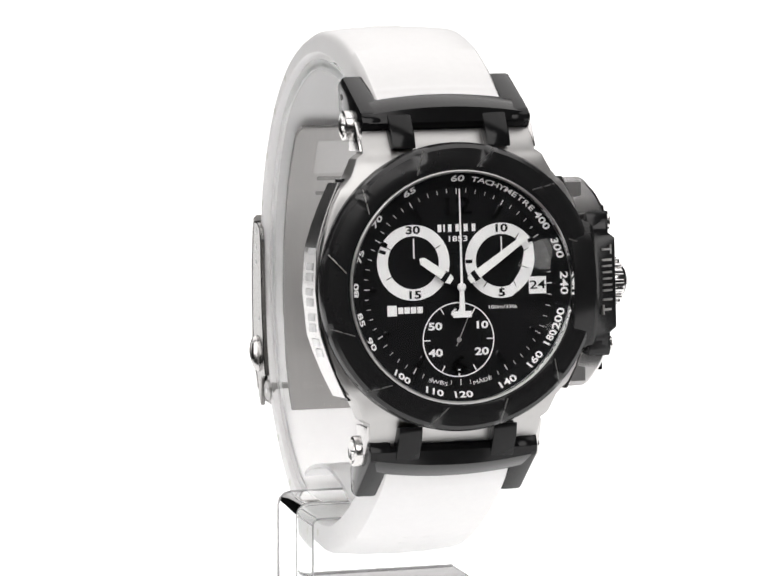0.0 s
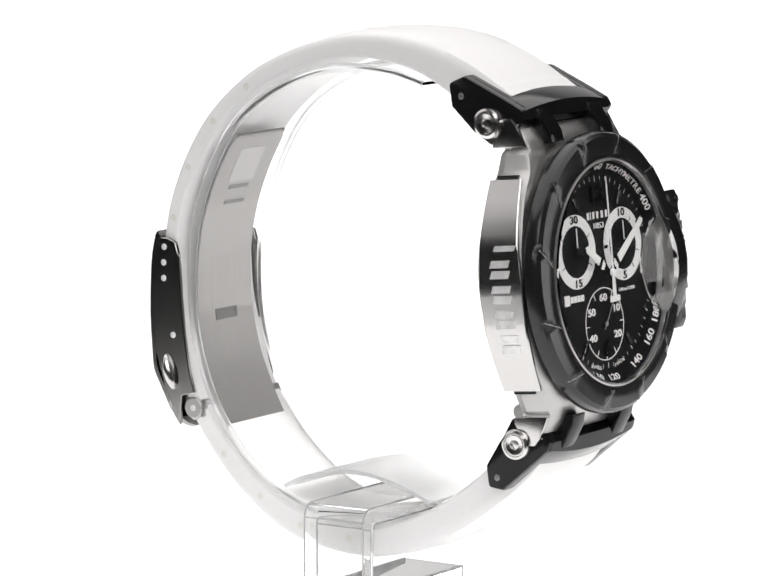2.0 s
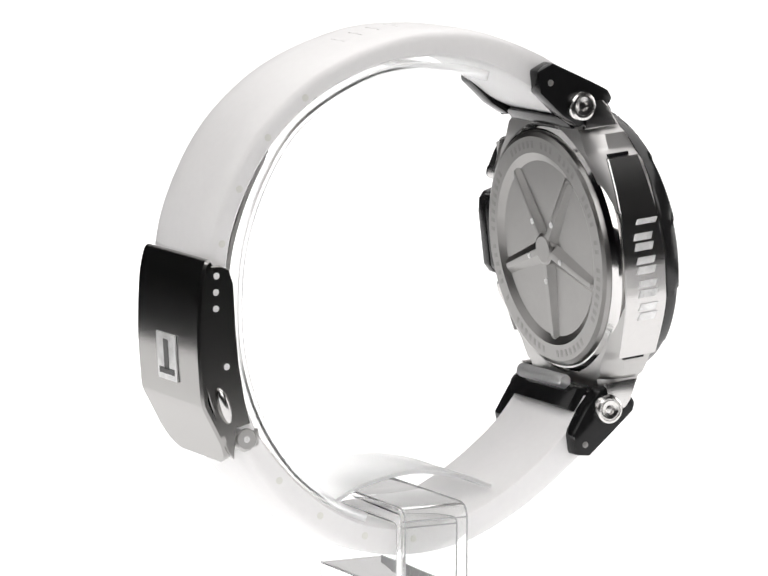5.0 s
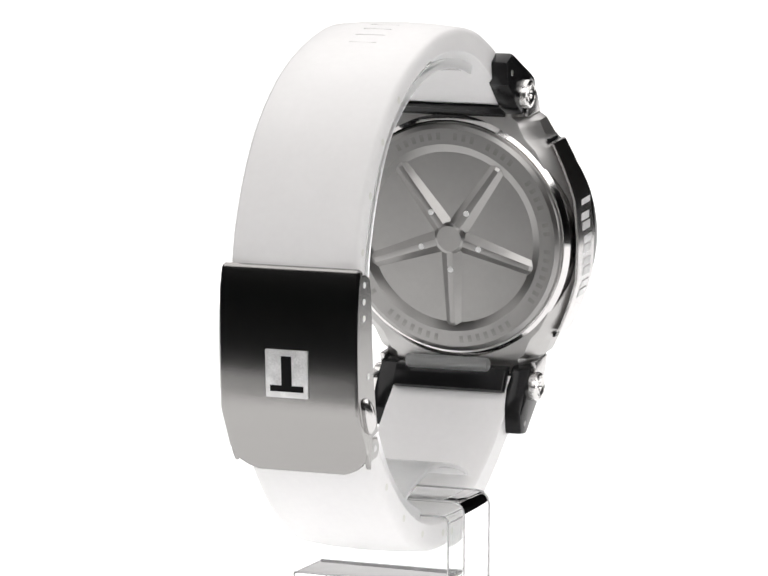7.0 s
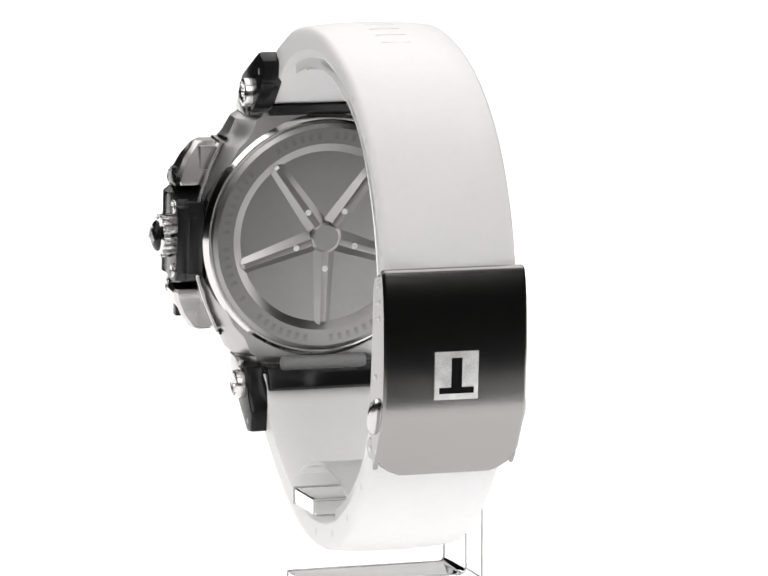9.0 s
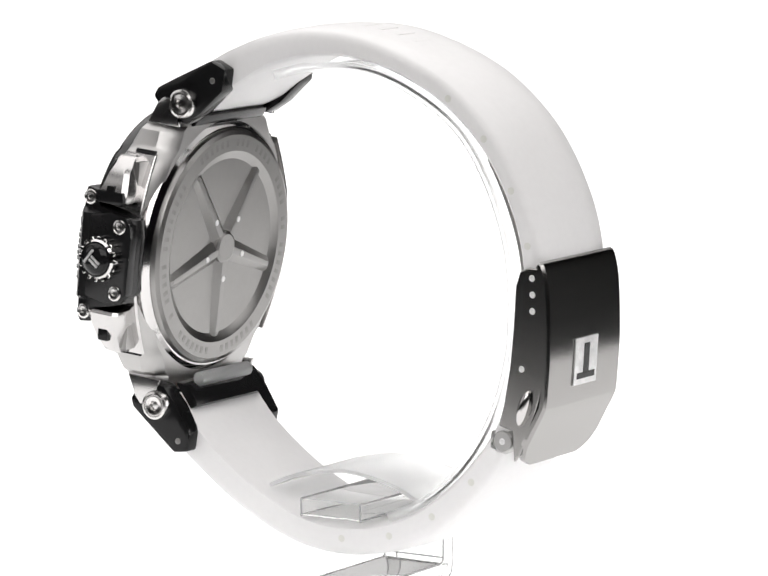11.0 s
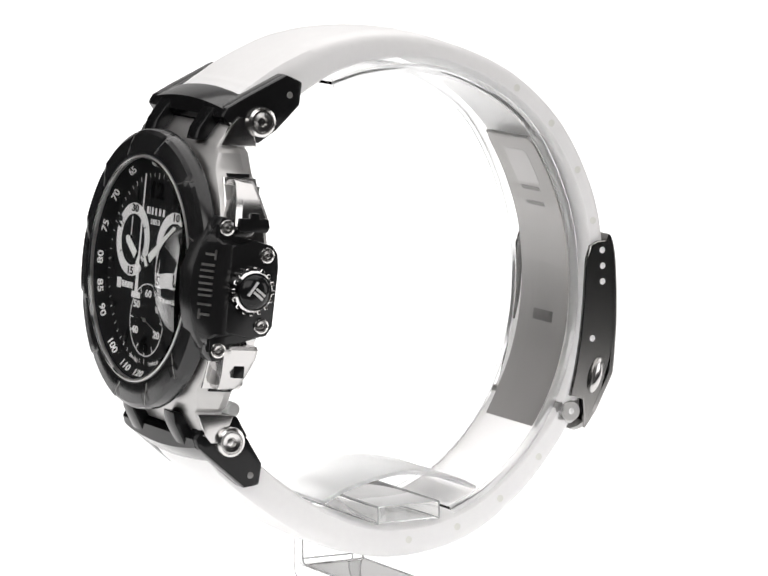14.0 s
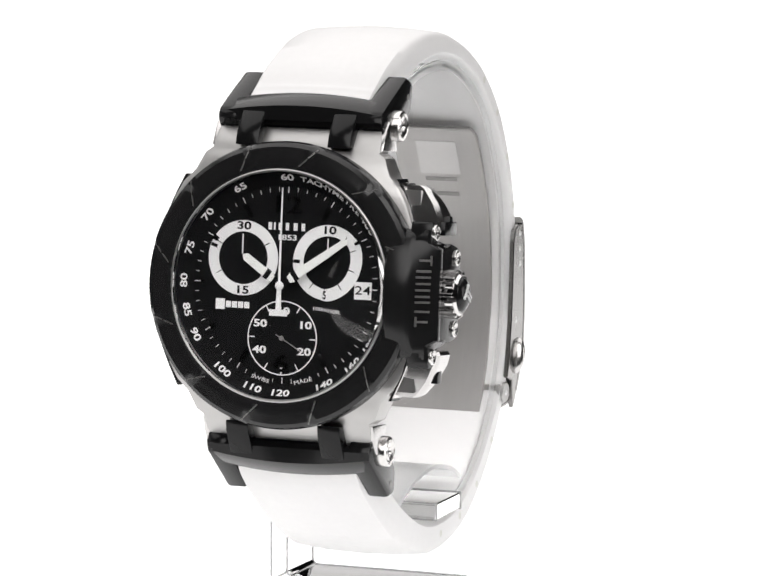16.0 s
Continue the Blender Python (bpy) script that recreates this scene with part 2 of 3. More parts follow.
# bezel: twelve slanted blades, each rising a little towards the next engraved line
bm = lathe([(16.6, -0.3), (16.6, 2.05), (16.8, 2.25), (17.2, 2.32), (18.4, 2.15), (19.7, 1.95), (20.25, 1.5), (20.5, 0.9), (20.5, -0.3), (20.1, -0.8), (17.5, -0.9)], 240)
for v in bm.verts:
    r = math.hypot(v.co.x, v.co.y)
    if v.co.z > 1.2 and r > 17.0:
        slant = 15 + 6.5 * (20.1 - r) / 2.9
        share = ((math.degrees(math.atan2(v.co.y, v.co.x)) - slant) % 30) / 30
        v.co.z += (0.24 * share - 0.08) * min(1, (r - 17.0) / 1.2)
bezel = part("bezel", bm, BEZEL, watch, "black coated round bezel with slanted engraved lines", CASE, 24)
for k in range(12):
    a, b = radians(15 + 30 * k), radians(21.5 + 30 * k)
    r0, r1 = 20.1, 17.2
    p, q = Vector((r0 * math.cos(a), r0 * math.sin(a), 1.86)), Vector((r1 * math.cos(b), r1 * math.sin(b), 2.4))
    d = (q - p)
    s = Vector((-d.y, d.x, 0)).normalized() * 0.085
    bm = bmesh.new()
    up = Vector((0, 0, 0.2))
    loft([[e + s, e - s, e - s - up * 1.5, e + s - up * 1.5] for e in (p, (p + q) / 2 + Vector((0, 0, 0.1)), q)], bm)
    part("engraved_line", bm, GROOVE, bezel, "", CASE, 0)

# dial, flange and crystal
dial = part("dial", lathe([(0, 0), (16.2, 0), (16.2, -0.6), (0, -0.6)], 96, closed=False), DIAL, watch, "matt black chronograph dial with white print", FACE)
part("flange", lathe([(14.2, 0.06), (16.45, 1.5), (16.45, 0.0), (14.2, 0.0)], 96), DIAL, dial, "sloping black tachymeter ring", FACE)
part("crystal_rim", lathe([(16.6, 0.8), (16.6, 2.3), (16.42, 2.42), (16.2, 2.3), (16.2, 0.8)], 96), SATIN, watch, "thin bright ring round the crystal", CASE)


def crystal():
    """A flat-domed sapphire with a round magnifying bubble over the date that runs off the crystal's edge."""
    bm = bmesh.new()
    cu, cv, rad, high = 14.4, -0.2, 7.2, 1.35

    def top(x, y):
        h = 2.68 + 0.22 * (1 - (x * x + y * y) / 262)
        d = math.hypot(x - cu, y - cv)
        return h + (high * (1 - (d / rad) ** 2) if d < rad else 0)

    n, rings = 144, 44
    centre = bm.verts.new((0, 0, top(0, 0)))
    rows = []
    for i in range(1, rings + 1):
        r = 16.12 * i / rings
        rows.append([bm.verts.new((r * math.cos(2 * math.pi * j / n), r * math.sin(2 * math.pi * j / n), top(r * math.cos(2 * math.pi * j / n), r * math.sin(2 * math.pi * j / n)))) for j in range(n)])
    for j in range(n):
        bm.faces.new((centre, rows[0][j], rows[0][(j + 1) % n]))
    for p, q in zip(rows, rows[1:]):
        for j in range(n):
            bm.faces.new((p[j], q[j], q[(j + 1) % n], p[(j + 1) % n]))
    low = [bm.verts.new((16.12 * math.cos(2 * math.pi * j / n), 16.12 * math.sin(2 * math.pi * j / n), 1.7)) for j in range(n)]
    for j in range(n):
        bm.faces.new((rows[-1][j], low[j], low[(j + 1) % n], rows[-1][(j + 1) % n]))
    bm.faces.new(low[::-1])
    return bm


glass = part("crystal", crystal(), GLASS, watch, "clear crystal with a magnifying bubble over the date", CASE, 20)
glass.visible_shadow = False

# chronograph counters
W = 0.03


def ring(cx, cy, r0, r1, h=W, n=72):
    bm = lathe([(r0, 0), (r0, h), (r1, h), (r1, 0)], n)
    bmesh.ops.translate(bm, verts=bm.verts, vec=(cx, cy, 0))
    return bm


def tick(cx, cy, ang, r0, r1, width, mat, parent, h=W, name="tick"):
    bm = box(r0, r1, -width / 2, width / 2, 0, h)
    bm.transform(pose(cx, cy, 0, 0, 0, ang))
    return part(name, bm, mat, parent, "", FACE, 0)


LEFT, RIGHT, LOW = (-6.6, 3.6), (6.4, 3.5), (-0.2, -7.5)
for cx, cy, top_word, low_word in ((*LEFT, "30", "15"), (*RIGHT, "10", "5")):
    counter = part("counter_ring", ring(cx, cy, 3.75, 5.35), WHITE, dial, "white counter ring with black numerals", FACE)
    part("counter_well", ring(cx, cy, 0.0001, 3.7, 0.012), DIAL, dial, "", FACE)
    lettering(top_word, 1.75, DIAL, dial, at(cx, cy + 4.55, 0.06), bold=0.045)
    lettering(low_word, 1.75, DIAL, dial, at(cx, cy - 4.6, 0.06), bold=0.045)
    for k in range(6):
        if top_word == "30" and k % 3 == 0 or k * 60 == 90:
            continue
        ang = 90 - 60 * k if top_word == "30" else 90 - 36 * (k + 1)
        tick(cx, cy, ang, 3.75, 4.6, 0.13, DIAL, dial, 0.06)
    tick(cx, cy, 180 - 20 * (top_word == "30"), 4.3, 5.3, 0.5, DIAL, dial, 0.06)
part("counter_line", ring(*LOW, 5.15, 5.32), WHITE, dial, "thin white ring of the small seconds", FACE)
for k, word in ((0, "60"), (1, "10"), (2, "20"), (4, "40"), (5, "50")):
    a = radians(90 - 60 * k)
    lettering(word, 1.65, WHITE, dial, at(LOW[0] + 3.95 * math.cos(a), LOW[1] + 3.75 * math.sin(a) + 0.05, 0.03), bold=0.05)
for k in range(12):
    if k % 2 or k == 6:
        tick(*LOW, 90 - 30 * k, 4.2, 5.1, 0.16 + 0.1 * (k == 6), WHITE, dial)
# brand line as plain bars, founding year below it
for i, wd in enumerate((0.55, 0.24, 0.5, 0.5, 0.6, 0.55)):
    x = (-2.9, -2.05, -1.35, -0.25, 0.95, 2.15)[i]
    part("brand_bar", box(x, x + wd, 7.8, 8.85, 0, 0.035), WHITE, dial, "", FACE, 0)
lettering("1853", 1.25, WHITE, dial, at(0.0, 6.75, 0.03), bold=0.02)
for i, (x, wd) in enumerate(((-10.6, 1.4), (-9.0, 0.75), (-8.1, 0.8), (-7.15, 0.8), (-6.2, 0.8))):
    part("model_bar", box(x, x + wd, -3.55 if i else -3.85, -2.65 if i else -2.35, 0, 0.035), WHITE, dial, "", FACE, 0)
lettering("100m/330ft", 0.82, WHITE, dial, at(6.6, -3.1, 0.03))
lettering("SWISS", 0.85, WHITE, dial, at(-3.35, -13.45, 0.03, -14))
lettering("MADE", 0.85, WHITE, dial, at(3.2, -13.45, 0.03, 14))

# tachymeter scale on the flange
SLOPE = math.degrees(math.atan2(1.44, 2.25))
for value in (60, 65, 70, 75, 80, 85, 90, 100, 110, 120, 140, 160, 180, 200, 240, 300, 400):
    ang = 90 - 6 * 3600 / value
    a = radians(ang)
    outward = math.sin(a) > -0.2
    m = FACE @ pose(15.3 * math.cos(a), 15.3 * math.sin(a), 0.80, 0, 0, ang - 90) @ pose(0, 0, 0, SLOPE, 0, 0) @ pose(0, 0, 0, 0, 0, 0 if outward else 180)
    lettering(str(value), 1.62, WHITE, dial, m, bold=0.035)
for i, letter in enumerate("TACHYMETRE"):
    ang = 80.5 - 3.95 * i
    a = radians(ang)
    lettering(letter, 1.3, WHITE, dial, FACE @ pose(15.3 * math.cos(a), 15.3 * math.sin(a), 0.80, 0, 0, ang - 90) @ pose(0, 0, 0, SLOPE, 0, 0), "letter", bold=0.02)
for k in range(60):
    tick(0, 0, 90 - 6 * k, 13.35 if k % 5 else 13.1, 13.95, 0.065 if k % 5 else 0.11, WHITE, dial)
# gloss black applied hour markers
for k in range(12):
    if k in (0, 3, 6):
        continue
    inner = 10.8 if k in (1, 5, 7, 11) else 12.1
    bm = prism([(inner, -0.3), (13.0, -0.42), (13.0, 0.42), (inner, 0.3)], 0, 0.3, "z", 0.08)
    bm.transform(pose(0, 0, 0, 0, 0, 90 - 30 * k))
    part("hour_marker", bm, GLOSS, dial, "gloss black applied marker", FACE, 20)
lettering("12", 3.9, GLOSS, dial, at(-0.2, 11.3, 0.1), depth=0.15, bold=0.06)
lettering("6", 3.9, GLOSS, dial, at(-0.2, -11.2, 0.1), depth=0.15, bold=0.06)
date = part("date_window", box(10.9, 13.2, -1.3, 0.9, 0, 0.03), WHITE, dial, "white date window", FACE, 0)
lettering("24", 1.75, DIAL, dial, at(12.05, -0.2, 0.05), bold=0.01)


def hand(name, ang, r0, r1, w0, w1, height, mat, label):
    bm = prism([(r0, -w0 / 2), (r1 - w1 / 2, -w1 / 2), (r1, 0), (r1 - w1 / 2, w1 / 2), (r0, w0 / 2)], height, height + 0.16, "z", 0.03, 1)
    bm.transform(pose(0, 0, 0, 0, 0, ang))
    return part(name, bm, mat, watch, label, CASE, 20)


hour = hand("hour_hand", 145, 3.0, 7.3, 1.25, 1.15, 0.75, LUME, "short white hour hand")
minute = hand("minute_hand", 34.6, 3.0, 12.2, 1.3, 0.95, 1.0, LUME, "long white minute hand")
for ang, h, own in ((145, 0.72, hour), (34.6, 0.97, minute)):
    bm = prism([(0, -0.4), (2.6, -0.75), (3.1, -0.75), (3.1, 0.75), (2.6, 0.75), (0, 0.4)], h, h + 0.12, "z", 0.03, 1)
    bm.transform(pose(0, 0, 0, 0, 0, ang))
    part("hand_root", bm, BLACK, own, "black skeleton root", CASE, 20)
    bm = prism([(1.5, -0.5), (2.25, -0.75), (2.25, 0.75), (1.5, 0.5)], h, h + 0.17, "z", 0.03, 1)
    bm.transform(pose(0, 0, 0, 0, 0, ang))
    part("hand_foot", bm, LUME, own, "", CASE, 20)
bm = prism([(-0.17, 0), (-0.08, 13.9), (0.08, 13.9), (0.17, 0)], 1.4, 1.52)
prism([(-0.42, -3.4), (-0.3, 0), (0.3, 0), (0.42, -3.4)], 1.4, 1.52, bm=bm)
box(-1.35, 1.35, -4.3, -3.4, 1.4, 1.52, bm=bm)
sweep = part("chronograph_hand", bm, WHITE, watch, "white central chronograph hand with a T-shaped tail", CASE, 20)
part("hand_cap", lathe([(0, 1.75), (0.45, 1.7), (0.62, 1.5), (0.62, 1.3), (0, 1.3)], 32, closed=False), WHITE, sweep, "", CASE)
for cx, cy in (LEFT, RIGHT):
    bm = box(cx - 0.09, cx + 0.09, cy - 0.2, cy + 3.4, 0.3, 0.38)
    counter_hand = part("counter_hand", bm, WHITE, watch, "thin white counter hand", FACE, 20)
    bm = lathe([(0, 0.46), (0.62, 0.42), (0.62, 0.25), (0, 0.25)], 24, closed=False)
    bmesh.ops.translate(bm, verts=bm.verts, vec=(cx, cy, 0))
    part("hand_cap", bm, BLACK, counter_hand, "", FACE)
# the small seconds hand runs; it is built about its own axis
bm = box(-0.06, 0.06, -1.0, 3.6, 0.3, 0.38)
lathe([(0, 0.44), (0.35, 0.42), (0.35, 0.25), (0, 0.25)], 20, closed=False, bm=bm)
seconds_hand = part("small_seconds_hand", bm, SATIN, watch, "thin grey small seconds hand, running", None, 20)

for side in (-1, 1):
    for sign in (1, -1):
        lo, hi = sorted((12.3 * side, 13.15 * side))
        part("lug_cover", prism([(sign * v, w) for v, w in ((19.5, -8.7), (19.5, -2.9), (22.6, -4.4), (23.7, -5.4), (23.6, -7.4))], lo, hi, "x", 0.2), FLANK, case,
             "polished facet on the lug", CASE, 30)
part("case_skirt", lathe([(17.9, -9.0), (18.6, -8.95), (19.4, -8.3), (19.85, -7.2), (19.9, -6.2), (17.0, -6.2)], 96), STEEL, case, "polished bevel round the back", CASE, 20)
for sign in (1, -1):
    part("spring_bar", lathe([(0, -9.8), (0.8, -9.8), (0.8, 9.8), (0, 9.8)], 20, closed=False), STEEL, case, "polished bar between the lugs", CASE @ pose(0, sign * 22.0, -8.6, 0, 90, 0))

# ---- crown side ----
guard = part("crown_guard", prism([(9.7, -1.2), (7.4, -1.7), (6.8, -5.4), (5.9, -7.9), (3.4, -8.3), (-5.4, -8.1), (-7.0, -7.0), (-7.7, -4.6), (-8.3, -2.0),
                                   (-10.4, -1.7), (-10.7, 0.4), (-9.6, 0.95), (9.0, 0.95), (10.1, 0.6)], 19.2, 22.5, "x", 0.35), GUARD, watch,
             "black crown guard screwed to the flank", CASE, 30)


def hood_top(v):
    return 3.55 - 0.033 * (v + 0.3) ** 2


rows = []
for v in (-9.3, -9.0, -8.0, -7.4, -6.6, -5, -2.5, 0, 2.5, 5, 6.2, 7.0, 7.6, 8.6, 8.9):
    t = hood_top(v) - 0.3 * (v < -9.1 or v > 8.7)
    end = min(1.0, max(0.0, (abs(v + 0.2) - 6.4) / 0.8))
    rows.append([(16.2, v, 0.6), (16.2, v, t - 0.35), (16.5, v, t), (19.4, v, t), (19.8, v, t - 0.12), (20.15, v, t - 0.4), (23.25 - 1.25 * end, v, 0.75 + 0.45 * end),
                 (23.6 - 1.3 * end, v, 0.3 + 0.65 * end), (23.65 - 1.35 * end, v, -0.2 + 1.0 * end), (23.45 - 1.3 * end, v, -1.2 + 1.5 * end), (22.9 - 0.8 * end, v, -2.6 + 1.6 * end), (19.5, v, -2.1)])
part("guard_hood", loft(rows), GUARD, guard, "black hood reaching over the bezel", CASE, 32)
# six plain block shapes stand for the raised brand on the hood's bevel
for i, (v0, v1) in enumerate(((3.9, 5.3), (2.9, 3.3), (1.2, 2.4), (-0.6, 0.6), (-2.7, -1.1), (-4.7, -3.3))):
    mid = 0.5 * (v0 + v1)
    m = CASE @ pose(21.75, mid, 0.5 * (hood_top(mid) - 0.4 + 0.75) + 0.05, 0, math.degrees(math.atan2(hood_top(mid) - 1.15, 3.1)), 0)
    h = 0.5 * (v1 - v0)
    bars = [(-0.95, -0.7, -h, h), (0.7, 0.95, -h, h), (-0.7, 0.7, -0.16, 0.16)] if i in (0, 5) else [(-0.95, 0.95, -h, -h + 0.3), (-0.95, 0.95, h - 0.3, h)] if i != 1 else [(-0.95, 0.95, -0.18, 0.18)]
    if i in (0, 5):
        bars = bars[2 * (i == 0) - 1:] if i == 0 else [bars[0], bars[2]]
    for x0, x1, y0, y1 in bars:
        part("brand_bar", box(1.15 * x0, 1.15 * x1, y0, y1, -0.3, 0.16, 0.04), GROOVE, guard, "", m, 0)


def screw_mesh(name, r, h, mat, socket=True):
    prof = [(0, h * 0.72), (r * 0.26, h * 0.68), (r * 0.34, h * 0.92), (r * 0.62, h), (r * 0.66, h * 0.86), (r * 0.74, h * 0.86), (r * 0.8, h), (r * 0.95, h * 0.9), (r, h * 0.7), (r, 0), (0, 0)]
    return mesh_of(name, lathe(prof, 24, closed=False), mat, None, 25)


def set_part(name, mesh, m, parent, label=""):
    """A part that shares its mesh, placed by m in millimetres."""
    ob = new(name, mesh)
    ob.parent = parent
    ob.matrix_basis = Matrix.Translation(m.translation * 0.001) @ m.to_3x3().to_4x4()
    return tagged(ob, label) if label else ob


small = screw_mesh("screw", 1.15, 0.5, SCREW)
part("guard_plate", prism([(5.9, -0.4), (6.9, -4.6), (6.3, -7.3), (5.2, -8.2), (3.2, -8.5), (-5.3, -8.3), (-6.7, -7.4), (-7.1, -4.8), (-6.3, -0.4)], 21.5, 23.5, "x", 0.3), GUARD, guard, "raised black plate round the crown", CASE, 30)
for u, v, w in ((22.4, 8.5, -0.2), (23.35, 4.9, -6.4), (23.35, -5.2, -6.4), (22.4, -8.95, -0.4)):
    set_part("screw", small, CASE @ pose(u, v, w, 0, 90, 0), guard, "small polished screw")

# crown with toothed rim
bm = bmesh.new()
lathe([(2.0, 0), (2.9, 0), (3.0, 0.3), (3.0, 2.3), (2.7, 2.7), (2.0, 2.7)], 48, bm=bm)
for k in range(16):
    b2 = prism([(2.85, -0.36), (3.45, -0.27), (3.45, 0.27), (2.85, 0.36)], 0.25, 2.35, "z", 0.1, 1)
    b2.transform(pose(0, 0, 0, 0, 0, 22.5 * k))
    me = bpy.data.meshes.new("tooth")
    b2.to_mesh(me)
    b2.free()
    bm.from_mesh(me)
    bpy.data.meshes.remove(me)
CROWN = CASE @ pose(22.9, -0.15, -3.9, 0, 90, 0)
crown = part("crown", bm, STEEL, watch, "toothed steel crown with a black cap", CROWN, 30)
part("crown_cap", lathe([(0, 3.55), (1.3, 3.45), (2.2, 3.05), (2.55, 2.5), (2.55, 1.5), (0, 1.5)], 40, closed=False), BLACK, crown, "domed black cap with a bright emblem shape", CROWN)
for x0, x1, y0, y1 in ((-1.2, 1.2, 0.7, 1.05), (-0.45, -0.1, -1.3, 0.5), (0.15, 0.5, -1.3, 0.5)):
    bm = box(x0, x1, y0, y1, 2.8, 3.66)
    bm.transform(pose(0, 0, 0, 0, 0, 55))
    part("emblem_bar", bm, PLAQUE, crown, "", CROWN, 0)
part("crown_tube", lathe([(0, 0.1), (1.9, 0.1), (1.9, -2.5), (0, -2.5)], 32, closed=False), STEEL, crown, "", CROWN)


def pusher(sign):
    rows = []
    for v, top, lo, hi in ((8.3, 23.0, -6.6, -1.6), (8.8, 23.3, -6.7, -1.4), (10.2, 23.0, -6.6, -1.5), (12.5, 21.9, -6.0, -2.0), (14.6, 20.3, -5.6, -2.5), (15.0, 19.6, -5.5, -2.6)):
        rows.append([(17.0, sign * v, lo + 0.1), (top - 0.6, sign * v, lo), (top, sign * v, lo + 0.7), (top, sign * v, hi - 0.7), (top - 0.6, sign * v, hi), (17.0, sign * v, hi - 0.1)])
    return loft(rows)


for sign in (1, -1):
    push = part("pusher", pusher(sign), FLANK, watch, "wedge-shaped polished chronograph pusher", CASE, 30)
    if sign > 0:
        part("pusher_tip", prism([(8.1, -6.2), (8.1, -2.0), (8.8, -1.6), (10.0, -1.8), (10.0, -3.4), (10.8, -3.5), (10.8, -4.7), (10.0, -4.8), (10.0, -6.3), (8.8, -6.6)], 20.0, 23.42, "x", 0.12), BLACK, push,
             "black lower end", CASE, 30)
    else:
        part("pusher_slot", box(19.0, 22.55, -12.9, -10.2, -4.9, -3.2, 0.1), BLACK, push, "dark slot", CASE, 30)
    part("pusher_stem", box(16.5, 19.5, sign * 11.5 - 2.8, sign * 11.5 + 2.8, -6.4, -2.0), SATIN, push, "", CASE, 30)

# ---- lugs, screws and black end links ----
big = screw_mesh("lug_screw", 2.25, 1.5, SCREW)
for side in (-1, 1):
    for y, z in ((-26.9, 22.2), (-32.0, -24.1)):
        set_part("lug_screw", big, pose(12.4 * side, y, z, 0, 90 * side, 0), watch, "large polished lug screw")
pin_and_hole_disc = mesh_of("pin_and_hole_disc", lathe([(0, 0.16), (0.4, 0.1), (0.5, 0), (0, 0)], 12, closed=False), PLAQUE)

# grey discs stand in for the small dark holes in the cheeks
cheek_hole_disc = mesh_of("pin_and_hole_disc", lathe([(0, 0.03), (0.34, 0.05), (0.48, 0.02), (0.5, 0), (0, 0)], 12, closed=False), GROOVE)
TOP_CHEEK = [(-19.7, 27.6), (-22.3, 28.8), (-29.0, 25.8), (-31.9, 24.4), (-32.7, 23.1), (-31.6, 21.6), (-29.8, 19.9), (-26.9, 18.9), (-24.0, 20.7), (-20.2, 24.2)]
LOW_CHEEK = [(-26.4, -27.8), (-26.9, -31.0), (-29.3, -31.3), (-35.2, -26.2), (-36.8, -24.8), (-37.2, -23.5), (-36.2, -22.0), (-34.0, -20.4), (-31.0, -21.2), (-28.7, -24.0)]
LINK_BAR = [(26.6, -8.2), (26.2, -6.2), (24.6, -3.7), (23.4, -3.2), (22.6, -3.8), (22.5, -5.2), (24.6, -8.0)]
for cheek, sign, dot in ((TOP_CHEEK, 1, (-21.9, 25.8)), (LOW_CHEEK, -1, (-28.4, -29.4))):
    rows = [[(x, sign * (v + (v > 24.2) * 0.95 * (1 - (x / 11.6) ** 2)), w + (v > 24.2) * 0.25 * (1 - (x / 11.6) ** 2)) for v, w in LINK_BAR] for x in [-11.6 + 23.2 * i / 14 for i in range(15)]]
    link = part("end_link", loft(rows), BLACK, watch, "black coated end link holding the strap", CASE, 30)
    for side in (-1, 1):
        lo, hi = sorted((9.3 * side, 12.6 * side))
        part("cheek", prism(cheek, lo, hi, "x", 0.55), BLACK, link, "faceted black side cheek", None, 30)
        set_part("pin_and_hole_disc", cheek_hole_disc, pose(12.6 * side, *dot, 0, 90 * side, 0), link)
        lo, hi = sorted((5.3 * side, 8.8 * side))
        part("tab", prism([(sign * v, w) for v, w in ((19.7, -1.1), (21.5, -1.5), (24.6, -3.4), (25.0, -6.0), (22.0, -4.5), (19.9, -3.5))], lo, hi, "x", 0.25), BLACK, link, "black tab reaching to the bezel", CASE, 30)
        lo, hi = sorted((8.2 * side, 12.4 * side))
        bm = lathe([(0, lo), (0.6, lo), (0.6, hi), (0, hi)], 16, closed=False)
        part("lug_rod", bm, STEEL, link, "steel rod in the lug gap", CASE @ pose(0, sign * 23.9, -4.2, 0, 90, 0))
    under = [(-31.0, -21.0), (-28.8, -21.2), (-27.1, -24.3), (-28.9, -25.2)] if sign < 0 else [(-29.6, 18.0), (-27.3, 18.4), (-26.2, 19.9), (-28.6, 20.8)]
    part("under_bar", prism(under, -9.25, 9.25, "x", 0.25), BLACK, link, "black bar under the strap's end", None, 30)
    part("bridge", box(-5.4, 5.4, min(sign * 22.1, sign * 24.6), max(sign * 22.1, sign * 24.6), -6.4, -4.2, 0.25), BLACK, link, "recessed black bridge", CASE, 30)

